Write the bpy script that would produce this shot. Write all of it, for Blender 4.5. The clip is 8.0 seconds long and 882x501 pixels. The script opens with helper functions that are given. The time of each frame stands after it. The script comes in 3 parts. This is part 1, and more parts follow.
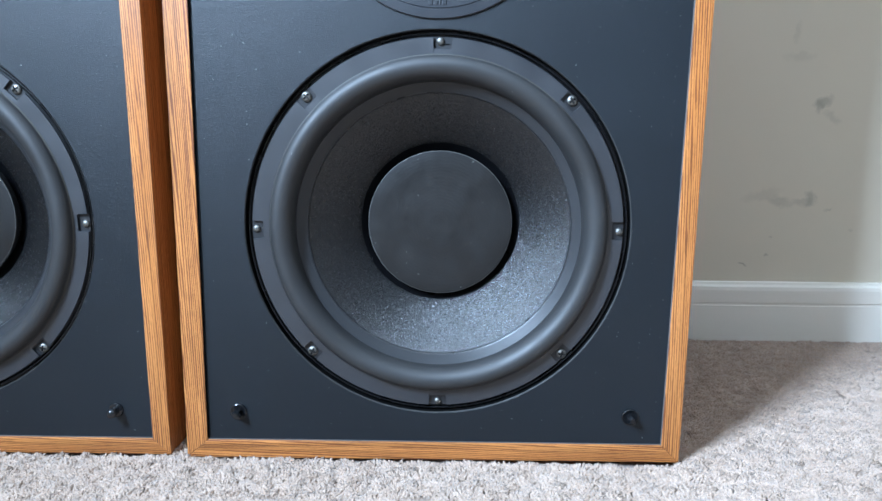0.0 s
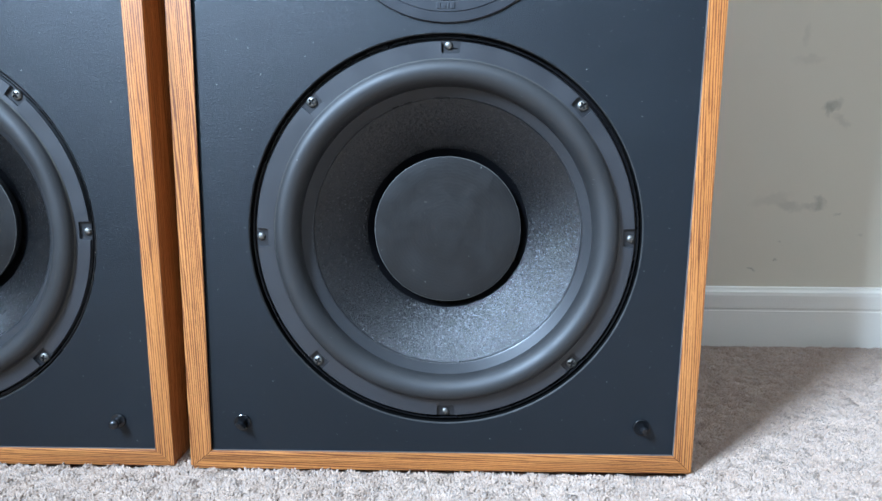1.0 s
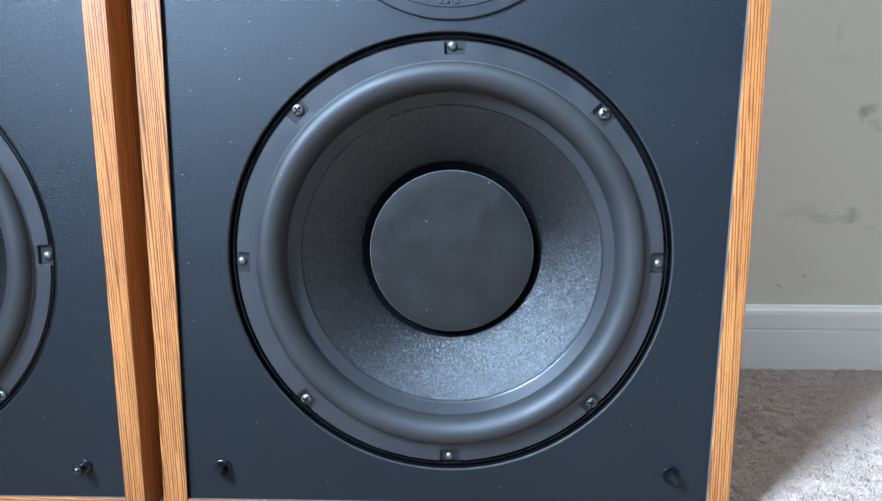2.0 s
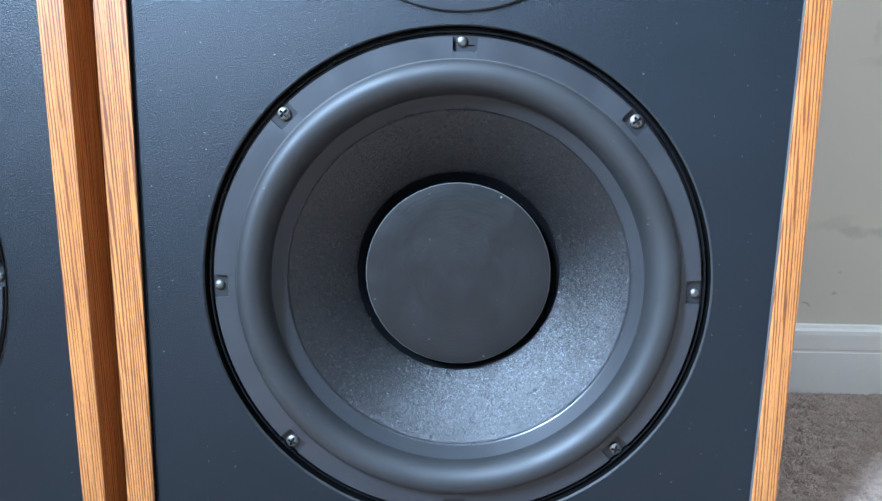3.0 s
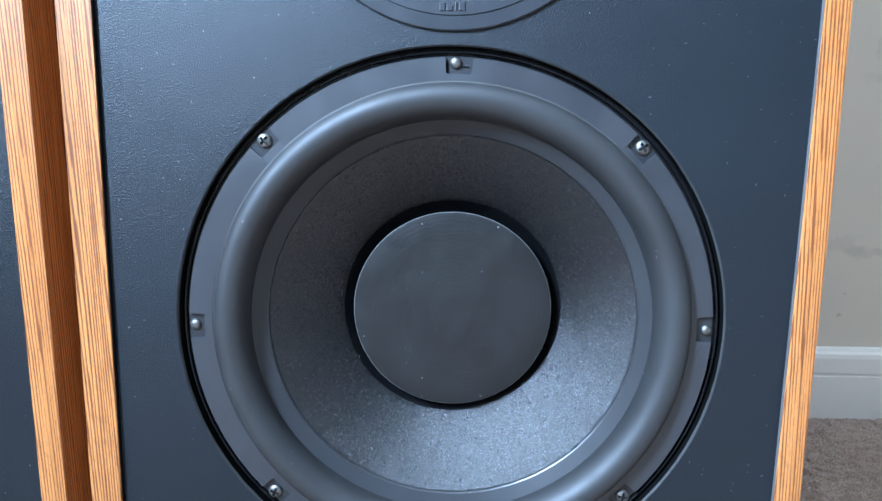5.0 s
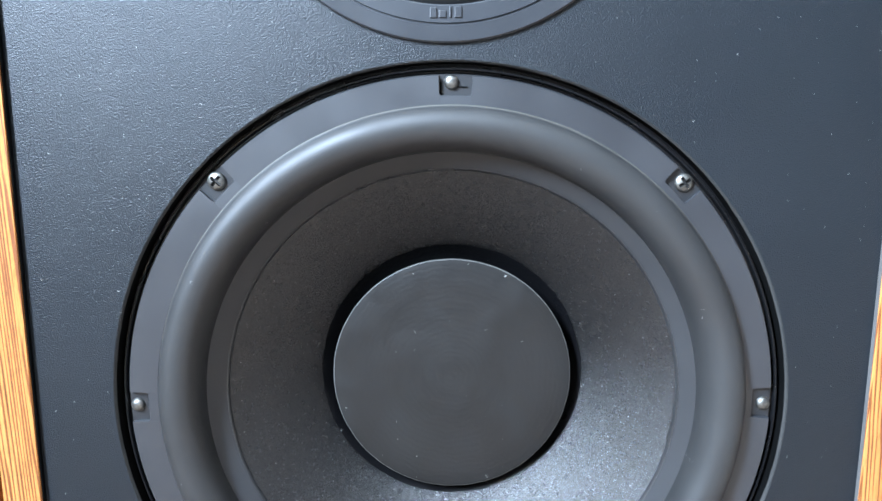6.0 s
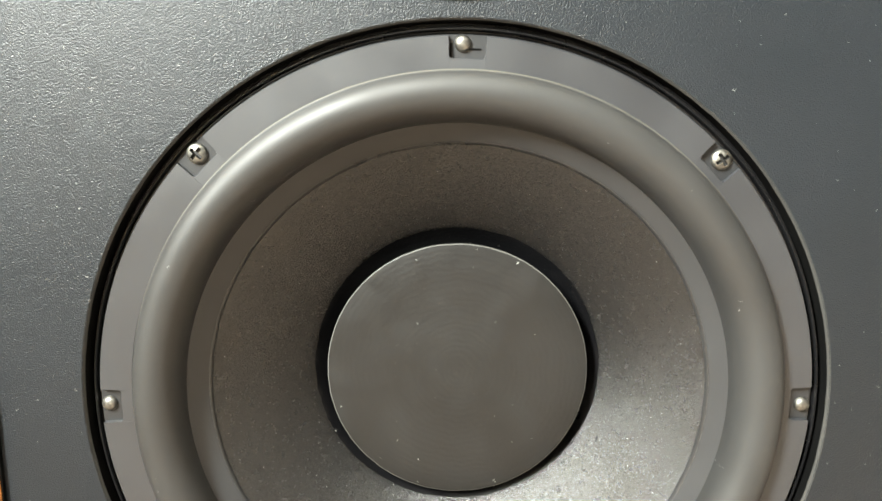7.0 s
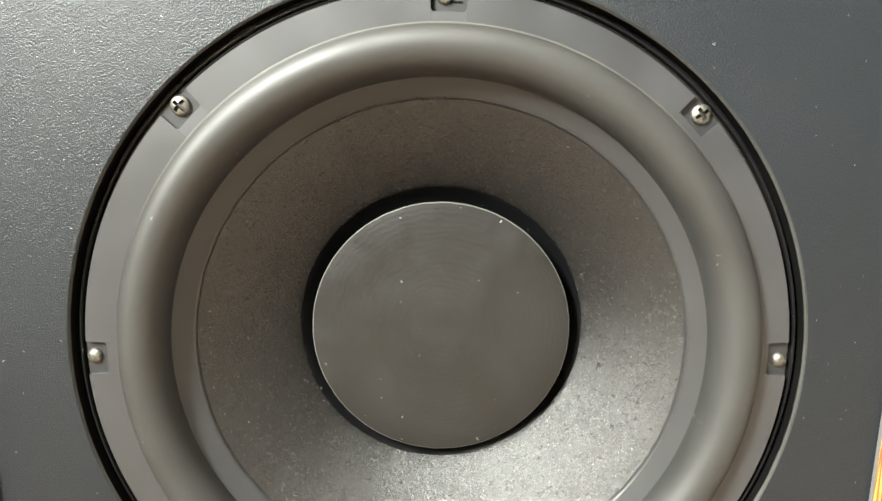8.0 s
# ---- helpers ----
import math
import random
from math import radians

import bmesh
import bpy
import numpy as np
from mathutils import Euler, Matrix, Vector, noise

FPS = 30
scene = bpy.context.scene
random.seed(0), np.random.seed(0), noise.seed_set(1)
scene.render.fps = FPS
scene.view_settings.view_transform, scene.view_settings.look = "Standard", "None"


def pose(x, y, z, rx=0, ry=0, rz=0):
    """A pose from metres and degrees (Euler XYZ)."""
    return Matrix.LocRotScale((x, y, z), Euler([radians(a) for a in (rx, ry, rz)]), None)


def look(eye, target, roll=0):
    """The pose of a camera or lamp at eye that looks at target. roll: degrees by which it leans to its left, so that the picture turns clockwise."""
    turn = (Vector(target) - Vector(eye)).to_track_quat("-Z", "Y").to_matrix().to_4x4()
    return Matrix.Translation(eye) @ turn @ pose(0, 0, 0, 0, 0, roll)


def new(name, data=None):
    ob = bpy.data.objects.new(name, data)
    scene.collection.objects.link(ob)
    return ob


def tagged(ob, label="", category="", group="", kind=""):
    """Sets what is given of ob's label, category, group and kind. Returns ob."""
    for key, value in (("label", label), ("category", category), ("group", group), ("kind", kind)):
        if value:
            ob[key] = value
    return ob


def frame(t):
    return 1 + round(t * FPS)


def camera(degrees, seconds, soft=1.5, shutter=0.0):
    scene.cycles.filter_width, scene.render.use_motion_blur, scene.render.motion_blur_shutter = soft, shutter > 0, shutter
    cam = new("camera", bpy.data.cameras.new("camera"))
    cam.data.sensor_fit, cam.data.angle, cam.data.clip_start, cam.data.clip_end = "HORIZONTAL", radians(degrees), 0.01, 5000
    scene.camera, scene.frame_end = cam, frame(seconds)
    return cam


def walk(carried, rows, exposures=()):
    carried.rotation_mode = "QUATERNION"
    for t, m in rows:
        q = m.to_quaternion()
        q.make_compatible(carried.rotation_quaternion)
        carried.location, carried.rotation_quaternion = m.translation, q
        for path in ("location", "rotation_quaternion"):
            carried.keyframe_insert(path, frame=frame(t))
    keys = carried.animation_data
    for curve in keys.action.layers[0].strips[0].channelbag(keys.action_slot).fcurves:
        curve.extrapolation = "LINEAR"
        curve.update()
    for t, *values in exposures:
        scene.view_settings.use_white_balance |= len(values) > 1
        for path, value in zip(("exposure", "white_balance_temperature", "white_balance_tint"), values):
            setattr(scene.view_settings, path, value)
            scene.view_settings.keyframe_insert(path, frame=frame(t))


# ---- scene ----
cam = camera(67.1, 8.0)
PATH = [
    (0, (0.022, -0.511, 0.265), (-0.034, 1.458, -0.083), 0.3),
    (0.5, (0.02, -0.51, 0.264), (-0.028, 1.459, -0.081), 0.3),
    (1, (0.016, -0.501, 0.268), (-0.042, 1.468, -0.075), 0.2),
    (1.2, (0.012, -0.495, 0.272), (-0.046, 1.476, -0.065), 0.1),
    (2.3, (0.015, -0.414, 0.276), (-0.058, 1.556, -0.06), 0.1),
    (2.5, (0.01, -0.398, 0.279), (-0.064, 1.571, -0.067), 0.2),
    (3, (0.009, -0.382, 0.282), (-0.06, 1.587, -0.067), 0.6),
    (3.5, (0.007, -0.38, 0.28), (-0.052, 1.588, -0.074), 0.7),
    (4, (0.008, -0.379, 0.275), (-0.048, 1.588, -0.083), 0.7),
    (4.2, (0.004, -0.38, 0.276), (-0.043, 1.586, -0.086), 0.8),
    (5.3, (0.007, -0.331, 0.295), (-0.039, 1.644, -0.016), 0.1),
    (5.5, (0.006, -0.315, 0.296), (-0.046, 1.66, -0.021), -0.2),
    (6, (0.006, -0.281, 0.307), (-0.028, 1.694, -0.009), -0.5),
    (6.5, (0.001, -0.259, 0.301), (-0.019, 1.712, -0.036), -0.4),
    (7, (-0.001, -0.251, 0.3), (-0.01, 1.719, -0.05), 0.0),
    (7.5, (0.002, -0.253, 0.297), (-0.001, 1.714, -0.063), 0.3),
    (8, (0.006, -0.256, 0.286), (0.0, 1.708, -0.092), 0.3),
]
EXPOSURES = [
    (0.0, 0.2, 5250, 11), (1.2, 0.2, 5250, 11), (2.3, 0.46, 5060, 11), (5.6, 0.55, 4960, 11), (6.0, 0.93, 5680, 13), (6.4, 1.27, 7750, 11), (8.0, 1.33, 8200, 11),
]
walk(cam, [(t, look(eye, target, roll)) for t, eye, target, roll in PATH], EXPOSURES)

# ---- light: daylight through one tall window, front left of the loudspeakers ----
WIN_X, WIN_Y0, WIN_Y1, WIN_Z0, WIN_Z1 = -0.88, -1.24, -0.70, 0.83, 1.70
world = bpy.data.worlds.new("world")
scene.world = world
world.use_nodes = True
sky = world.node_tree.nodes.new("ShaderNodeTexSky")
sky.sky_type, sky.sun_disc = "NISHITA", False
sky.sun_elevation, sky.sun_rotation = radians(48), radians(140)
world.node_tree.links.new(sky.outputs[0], world.node_tree.nodes["Background"].inputs[0])
world.node_tree.nodes["Background"].inputs[1].default_value = 0.1

day = new("window_daylight", bpy.data.lights.new("window_daylight", "AREA"))
day.data.shape, day.data.size, day.data.size_y = "RECTANGLE", WIN_Y1 - WIN_Y0 - 0.1, WIN_Z1 - WIN_Z0 - 0.1
day.data.energy, day.data.color = 166, (0.76, 0.90, 1.0)
day.matrix_world = look((WIN_X - 0.02, (WIN_Y0 + WIN_Y1) / 2, (WIN_Z0 + WIN_Z1) / 2), (WIN_X + 1, (WIN_Y0 + WIN_Y1) / 2, (WIN_Z0 + WIN_Z1) / 2))


# ---- materials ----
def material(name, rough=0.5, metal=0.0, spec=0.5):
    m = bpy.data.materials.new(name)
    m.use_nodes = True
    b = m.node_tree.nodes["Principled BSDF"]
    b.inputs["Roughness"].default_value = rough
    b.inputs["Metallic"].default_value = metal
    b.inputs["Specular IOR Level"].default_value = spec
    return m, m.node_tree.nodes, m.node_tree.links, b


def coords(n, l, scale=(1, 1, 1), geo=False):
    c = n.new("ShaderNodeNewGeometry") if geo else n.new("ShaderNodeTexCoord")
    mp = n.new("ShaderNodeMapping")
    mp.inputs["Scale"].default_value = scale
    l.new(c.outputs["Position"] if geo else c.outputs["Object"], mp.inputs[0])
    return mp.outputs[0]


def noise_tex(n, l, vec, scale, detail=3.0, rough=0.5, distortion=0.0):
    t = n.new("ShaderNodeTexNoise")
    t.inputs["Scale"].default_value, t.inputs["Detail"].default_value = scale, detail
    t.inputs["Roughness"].default_value, t.inputs["Distortion"].default_value = rough, distortion
    l.new(vec, t.inputs["Vector"])
    return t.outputs[0]


def ramp(n, l, fac, *stops):
    r = n.new("ShaderNodeValToRGB")
    e = r.color_ramp.elements
    while len(e) < len(stops):
        e.new(0.5)
    for el, (p, c) in zip(e, stops):
        el.position, el.color = p, (*c, 1) if len(c) == 3 else c
    l.new(fac, r.inputs[0])
    return r.outputs[0]


def grey(v):
    return (v, v, v)


def mix(n, l, a, b, fac, kind="MIX"):
    m = n.new("ShaderNodeMix")
    m.data_type, m.blend_type = "RGBA", kind
    for s, v in ((m.inputs[6], a), (m.inputs[7], b), (m.inputs[0], fac)):
        if isinstance(v, (int, float)):
            s.default_value = v
        elif isinstance(v, tuple):
            s.default_value = (*v, 1)
        else:
            l.new(v, s)
    return m.outputs[2]


def bump(n, l, b, height, strength, dist, under=None):
    k = n.new("ShaderNodeBump")
    k.inputs["Strength"].default_value, k.inputs["Distance"].default_value = strength, dist
    l.new(height, k.inputs["Height"])
    if under is not None:
        l.new(under, k.inputs["Normal"])
    l.new(k.outputs[0], b.inputs["Normal"])
    return k.outputs[0]


def specks(n, l, cells, size, share, off=0.0):
    """Mask of loose dust specks, seen along y."""
    c = n.new("ShaderNodeTexCoord")
    mp = n.new("ShaderNodeMapping")
    mp.inputs["Rotation"].default_value = (radians(90), 0, 0)
    mp.inputs["Location"].default_value = (off, off, 0)
    l.new(c.outputs["Object"], mp.inputs[0])
    wob = n.new("ShaderNodeTexNoise")
    wob.inputs["Scale"].default_value = cells * 9
    l.new(mp.outputs[0], wob.inputs["Vector"])
    add = n.new("ShaderNodeMix")
    add.data_type, add.blend_type = "RGBA", "LINEAR_LIGHT"
    add.inputs[0].default_value = 0.18 / cells
    l.new(mp.outputs[0], add.inputs[6])
    l.new(wob.outputs[1], add.inputs[7])
    v = n.new("ShaderNodeTexVoronoi")
    v.voronoi_dimensions = "2D"
    v.inputs["Scale"].default_value = cells
    l.new(add.outputs[2], v.inputs["Vector"])
    sep = n.new("ShaderNodeSeparateColor")
    l.new(v.outputs["Color"], sep.inputs[0])
    lim = n.new("ShaderNodeMath")
    lim.operation = "MULTIPLY"
    l.new(ramp(n, l, sep.outputs[0], (1 - share, grey(0.0)), (1.0, grey(1.0))), lim.inputs[0])
    lim.inputs[1].default_value = size * cells
    less = n.new("ShaderNodeMath")
    less.operation = "LESS_THAN"
    l.new(v.outputs["Distance"], less.inputs[0])
    l.new(lim.outputs[0], less.inputs[1])
    return less.outputs[0]


DUST = (0.22, 0.22, 0.21)


def wood(name, along):
    """Oiled oak-grain veneer; along: the axis of the grain."""
    m, n, l, b = material(name, 0.42)
    s = [1, 1, 1]
    s["xyz".index(along)] = 0.024
    v = coords(n, l, tuple(s))
    w = n.new("ShaderNodeTexWave")
    w.wave_type, w.bands_direction, w.wave_profile = "BANDS", "DIAGONAL", "SIN"
    w.inputs["Scale"].default_value, w.inputs["Distortion"].default_value = 360, 14
    w.inputs["Detail"].default_value, w.inputs["Detail Scale"].default_value = 3, 0.3
    l.new(v, w.inputs["Vector"])
    speck = noise_tex(n, l, v, 760, 2, 0.5)
    fine = mix(n, l, mix(n, l, w.outputs[0], speck, 0.62), noise_tex(n, l, v, 330, 2, 0.5, 0.6), 0.34)
    broad = noise_tex(n, l, v, 70, 2, 0.5)
    pores = noise_tex(n, l, coords(n, l, tuple(0.12 if q < 1 else 1 for q in s)), 1500, 2, 0.6)
    base = ramp(n, l, broad, (0.3, (0.45, 0.170, 0.038)), (0.7, (0.54, 0.228, 0.062)))
    lines = ramp(n, l, fine, (0.425, grey(0.0)), (0.51, grey(1.0)))
    col = mix(n, l, (0.185, 0.056, 0.013), base, lines)
    streak = noise_tex(n, l, v, 170, 2, 0.5, 0.5)
    col = mix(n, l, col, ramp(n, l, streak, (0.34, grey(0.5)), (0.50, grey(1.0))), 0.55, "MULTIPLY")
    col = mix(n, l, col, ramp(n, l, pores, (0.38, grey(0.55)), (0.48, grey(1.0))), 0.5, "MULTIPLY")
    l.new(col, b.inputs["Base Color"])
    l.new(ramp(n, l, fine, (0.3, grey(0.55)), (0.6, grey(0.38))), b.inputs["Roughness"])
    bump(n, l, b, fine, 0.25, 0.0004)
    return m


WOOD_Z, WOOD_X = wood("oak_veneer_upright", "z"), wood("oak_veneer_level", "x")


def pebble(n, l, v, scale):
    """Rounded grains of pressed vinyl or coated paper."""
    t = n.new("ShaderNodeTexVoronoi")
    t.feature = "SMOOTH_F1"
    t.inputs["Scale"].default_value, t.inputs["Smoothness"].default_value = scale, 0.4
    t.inputs["Randomness"].default_value = 1.0
    l.new(v, t.inputs["Vector"])
    return t.outputs["Distance"]


def vinyl():
    """Black leather-grained vinyl of the front board, with a little dust."""
    m, n, l, b = material("black_grained_vinyl", 0.42, 0, 0.42)
    v = coords(n, l)
    g1 = noise_tex(n, l, v, 1900, 2, 0.5)
    g2 = pebble(n, l, v, 1700)
    stain = noise_tex(n, l, v, 9, 4, 0.6)
    col = mix(n, l, (0.0054, 0.0080, 0.0108), (0.0074, 0.0106, 0.0142), stain)
    col = mix(n, l, col, DUST, specks(n, l, 120, 0.00028, 0.4))
    l.new(col, b.inputs["Base Color"])
    l.new(ramp(n, l, stain, (0.3, grey(0.38)), (0.7, grey(0.46))), b.inputs["Roughness"])
    h = mix(n, l, g1, g2, 0.35)
    bump(n, l, b, h, 0.62, 0.0006)
    return m


VINYL = vinyl()


def plastic(name, colour, rough, grain=900, strength=0.08, spec=0.5, dust=0.0):
    m, n, l, b = material(name, rough, 0, spec)
    v = coords(n, l)
    g = noise_tex(n, l, v, grain, 3)
    w = noise_tex(n, l, v, 25, 3)
    col = mix(n, l, tuple(c * 0.8 for c in colour), tuple(c * 1.2 for c in colour), w)
    if dust:
        col = mix(n, l, col, DUST, specks(n, l, 90, 0.0003, dust, 3.1))
    l.new(col, b.inputs["Base Color"])
    l.new(ramp(n, l, w, (0.3, grey(rough * 0.85)), (0.7, grey(min(1, rough * 1.15)))), b.inputs["Roughness"])
    bump(n, l, b, g, strength, 0.0005)
    return m


GASKET = plastic("grey_black_gasket_foam", (0.021, 0.022, 0.025), 0.44, 500, 0.05, 0.75)
RUBBER = plastic("black_butyl_rubber", (0.019, 0.0187, 0.0184), 0.55, 300, 0.03, 0.6, dust=0.3)
BAND = plastic("glued_rubber_landing", (0.027, 0.0275, 0.029), 0.40, 500, 0.06, 0.34)
# Dark colour for the sunk cross of the screws, painting in the recess's shade.
CROSS_SHADE = plastic("shade_in_the_screw_cross", (0.012, 0.011, 0.010), 0.6)
WORN = plastic("rubbed_disc_edge", (0.10, 0.098, 0.092), 0.5, 240, 0.6)
POCKET = plastic("dark_foam_underlay", (0.016, 0.0165, 0.018), 0.45)
LIP = plastic("dusty_rubber_lip", (0.06, 0.056, 0.046), 0.6)
BASKET = plastic("black_stamped_basket", (0.005, 0.005, 0.0055), 0.28, spec=0.45)
EDGE = plastic("cut_board_edge", (0.038, 0.037, 0.035), 0.5, 420, 0.6, spec=0.3)
CHIP = plastic("worn_and_lit_veneer_edge", (0.10, 0.095, 0.09), 0.6, 300, 0.4)
LINING = plastic("matt_black_shade", (0.003, 0.003, 0.003), 0.7, spec=0.05)
GLUE = plastic("black_glue", (0.003, 0.003, 0.0035), 0.30, 500, 0.5, spec=0.35, dust=0.9)
BEAD = plastic("clear_dried_glue", (0.020, 0.020, 0.0205), 0.30, 350, 0.2, 0.75)
PEG = plastic("black_peg_plastic", (0.006, 0.0065, 0.0075), 0.22, spec=0.7)
BEZEL = plastic("satin_grey_black_bezel", (0.03, 0.032, 0.036), 0.36)
INSIDE = plastic("unseen_dark_back", (0.02, 0.02, 0.02), 0.7)


def cone_paper():
    m, n, l, b = material("coated_black_cone_paper", 0.25, 0, 0.70)
    v = coords(n, l)
    g = noise_tex(n, l, v, 2050, 2, 0.5)
    g2 = noise_tex(n, l, v, 420, 3, 0.6)
    col = mix(n, l, (0.006, 0.006, 0.0063), (0.011, 0.0108, 0.0108), g2)
    col = mix(n, l, col, DUST, specks(n, l, 230, 0.00018, 0.35, 1.3))
    l.new(col, b.inputs["Base Color"])
    l.new(ramp(n, l, g2, (0.3, grey(0.21)), (0.7, grey(0.29))), b.inputs["Roughness"])
    bump(n, l, b, mix(n, l, g, g2, 0.25), 0.68, 0.0008)
    return m


CONE = cone_paper()


def disc_card():
    """Matt black mass disc with faint turning marks round its middle."""
    m, n, l, b = material("matt_black_disc", 0.45, 0, 0.35)
    v = coords(n, l)
    w = n.new("ShaderNodeTexWave")
    w.wave_type, w.rings_direction = "RINGS", "Y"
    w.inputs["Scale"].default_value, w.inputs["Distortion"].default_value = 110, 6
    w.inputs["Detail"].default_value, w.inputs["Detail Scale"].default_value = 3, 1.2
    l.new(v, w.inputs["Vector"])
    g = noise_tex(n, l, v, 40, 4, 0.6, 1.0)
    col = mix(n, l, (0.0085, 0.0081, 0.0077), (0.0165, 0.0155, 0.0145), g)
    col = mix(n, l, col, DUST, specks(n, l, 110, 0.0003, 0.28, 2.2))
    l.new(col, b.inputs["Base Color"])
    l.new(ramp(n, l, g, (0.34, grey(0.40)), (0.66, grey(0.58))), b.inputs["Roughness"])
    bump(n, l, b, mix(n, l, mix(n, l, w.outputs[0], g, 0.8), noise_tex(n, l, v, 700, 3, 0.6), 0.3), 0.34, 0.0006)
    return m


DISC = disc_card()


def steel():
    m, n, l, b = material("dull_plated_steel", 0.5, 1.0)
    g = noise_tex(n, l, coords(n, l), 500, 3)
    l.new(ramp(n, l, g, (0.3, (0.12, 0.116, 0.106)), (0.7, (0.27, 0.26, 0.235))), b.inputs["Base Color"])
    bump(n, l, b, g, 0.15, 0.0003)
    return m


STEEL = steel()


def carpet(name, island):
    m, n, l, b = material(name, 0.95, 0, 0.1)
    v = coords(n, l)
    big = noise_tex(n, l, v, 14, 3)
    fine = noise_tex(n, l, v, 700, 3, 0.7)
    # The flat floor is darkened: the pile's self-shadowing is put into its colour.
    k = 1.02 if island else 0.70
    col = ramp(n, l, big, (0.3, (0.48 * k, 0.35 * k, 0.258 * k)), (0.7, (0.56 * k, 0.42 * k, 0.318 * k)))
    if island:
        g = n.new("ShaderNodeNewGeometry")
        col = mix(n, l, col, ramp(n, l, g.outputs["Random Per Island"], (0.0, (0.80, 0.77, 0.74)), (0.5, grey(0.96)), (1.0, (1.10, 1.09, 1.08))), 0.8, "MULTIPLY")
    col = mix(n, l, col, ramp(n, l, fine, (0.3, grey(0.8)), (0.65, grey(1.0))), 0.6, "MULTIPLY")
    col = mix(n, l, col, ramp(n, l, noise_tex(n, l, v, 130, 3, 0.6), (0.3, grey(0.76)), (0.62, grey(1.0))), 0.85, "MULTIPLY")
    l.new(col, b.inputs["Base Color"])
    b.inputs["Sheen Weight"].default_value = 0.25
    bump(n, l, b, fine, 0.8, 0.002)
    return m


CARPET, PILE = carpet("beige_carpet_pile_shade", False), carpet("beige_carpet_pile", True)


# grey scuffs on the back wall: x, z, width, height, lean in degrees, depth
SCUFFS = [
    (0.474, 0.306, 0.020, 0.012, 20, 0.75), (0.470, 0.300, 0.007, 0.014, 0, 0.6), (0.486, 0.287, 0.020, 0.008, -35, 0.35),
    (0.469, 0.186, 0.010, 0.016, 30, 0.7), (0.461, 0.180, 0.026, 0.008, 0, 0.45), (0.431, 0.181, 0.026, 0.012, -12, 0.45),
    (0.408, 0.189, 0.040, 0.012, 15, 0.25), (0.434, 0.390, 0.008, 0.020, 0, 0.25), (0.440, 0.360, 0.030, 0.010, 0, 0.22),
    (0.392, 0.098, 0.010, 0.004, -20, 0.75), (0.421, 0.112, 0.005, 0.003, 0, 0.7), (0.494, 0.170, 0.009, 0.003, 0, 0.5),
    (0.524, 0.144, 0.006, 0.005, 0, 0.3), (0.423, 0.136, 0.004, 0.003, 0, 0.5),
]


def scuffed(n, l, col, dark):
    """Lays the scuffs, with ragged soft edges, over a wall colour."""
    c = n.new("ShaderNodeTexCoord")
    wob = n.new("ShaderNodeTexNoise")
    wob.inputs["Scale"].default_value, wob.inputs["Detail"].default_value = 110, 3
    l.new(c.outputs["Object"], wob.inputs["Vector"])
    add = n.new("ShaderNodeMix")
    add.data_type, add.blend_type = "RGBA", "LINEAR_LIGHT"
    add.inputs[0].default_value = 0.007
    l.new(c.outputs["Object"], add.inputs[6])
    l.new(wob.outputs[1], add.inputs[7])
    for x, z, w, h, lean, deep in SCUFFS:
        mp = n.new("ShaderNodeMapping")
        mp.vector_type = "TEXTURE"
        mp.inputs["Location"].default_value = (x, 0.352, z)
        mp.inputs["Rotation"].default_value = (0, -radians(lean), 0)
        mp.inputs["Scale"].default_value = (w * 0.75, 1, h * 0.75)
        l.new(add.outputs[2], mp.inputs[0])
        ball = n.new("ShaderNodeTexGradient")
        ball.gradient_type = "SPHERICAL"
        l.new(mp.outputs[0], ball.inputs[0])
        col = mix(n, l, col, dark, ramp(n, l, ball.outputs[1], (0.0, grey(0.0)), (0.6, grey(deep * 0.66))))
    return col


def paint(name, colour, rough, marks=False):
    m, n, l, b = material(name, rough, 0, 0.4)
    v = coords(n, l)
    roller = noise_tex(n, l, v, 450, 3)
    tone = noise_tex(n, l, v, 3.5, 4, 0.6)
    col = mix(n, l, tuple(c * 0.93 for c in colour), tuple(min(1, c * 1.05) for c in colour), tone)
    if marks:
        col = scuffed(n, l, col, tuple(c * 0.42 for c in colour))
    l.new(col, b.inputs["Base Color"])
    bump(n, l, b, roller, 0.15, 0.0006)
    return m


WALL = paint("greige_wall_paint", (0.625, 0.56, 0.44), 0.55)
SCUFFED = paint("greige_wall_paint_scuffed", (0.625, 0.56, 0.44), 0.55, True)
TRIM = paint("white_gloss_trim", (0.84, 0.795, 0.70), 0.35)
WHITE = paint("white_ceiling_paint", (0.84, 0.82, 0.78), 0.8)
DEEP = paint("dark_unseen_wall", (0.11, 0.10, 0.09), 0.6)


def pane_glass():
    m, n, l, b = material("clear_pane_glass", 0.02)
    b.inputs["Transmission Weight"].default_value = 1.0
    b.inputs["IOR"].default_value = 1.45
    return m


GLASS = pane_glass()


# ---- mesh helpers ----
def part(name, bm, mat, parent=None, label="", at=None, smooth=None):
    """Links a bmesh as one mesh object, under a thing or a part."""
    bmesh.ops.recalc_face_normals(bm, faces=bm.faces)
    me = bpy.data.meshes.new(name)
    bm.to_mesh(me)
    bm.free()
    me.materials.append(mat)
    if smooth:
        me.shade_smooth()
        me.set_sharp_from_angle(angle=radians(smooth))
    ob = new(name, me)
    if parent is not None:
        ob.parent = parent
    if at is not None:
        ob.matrix_basis = at
    return tagged(ob, label=label)


def piece(name, me, parent, m, label=""):
    ob = new(name, me)
    ob.parent, ob.matrix_basis = parent, m
    return tagged(ob, label=label)


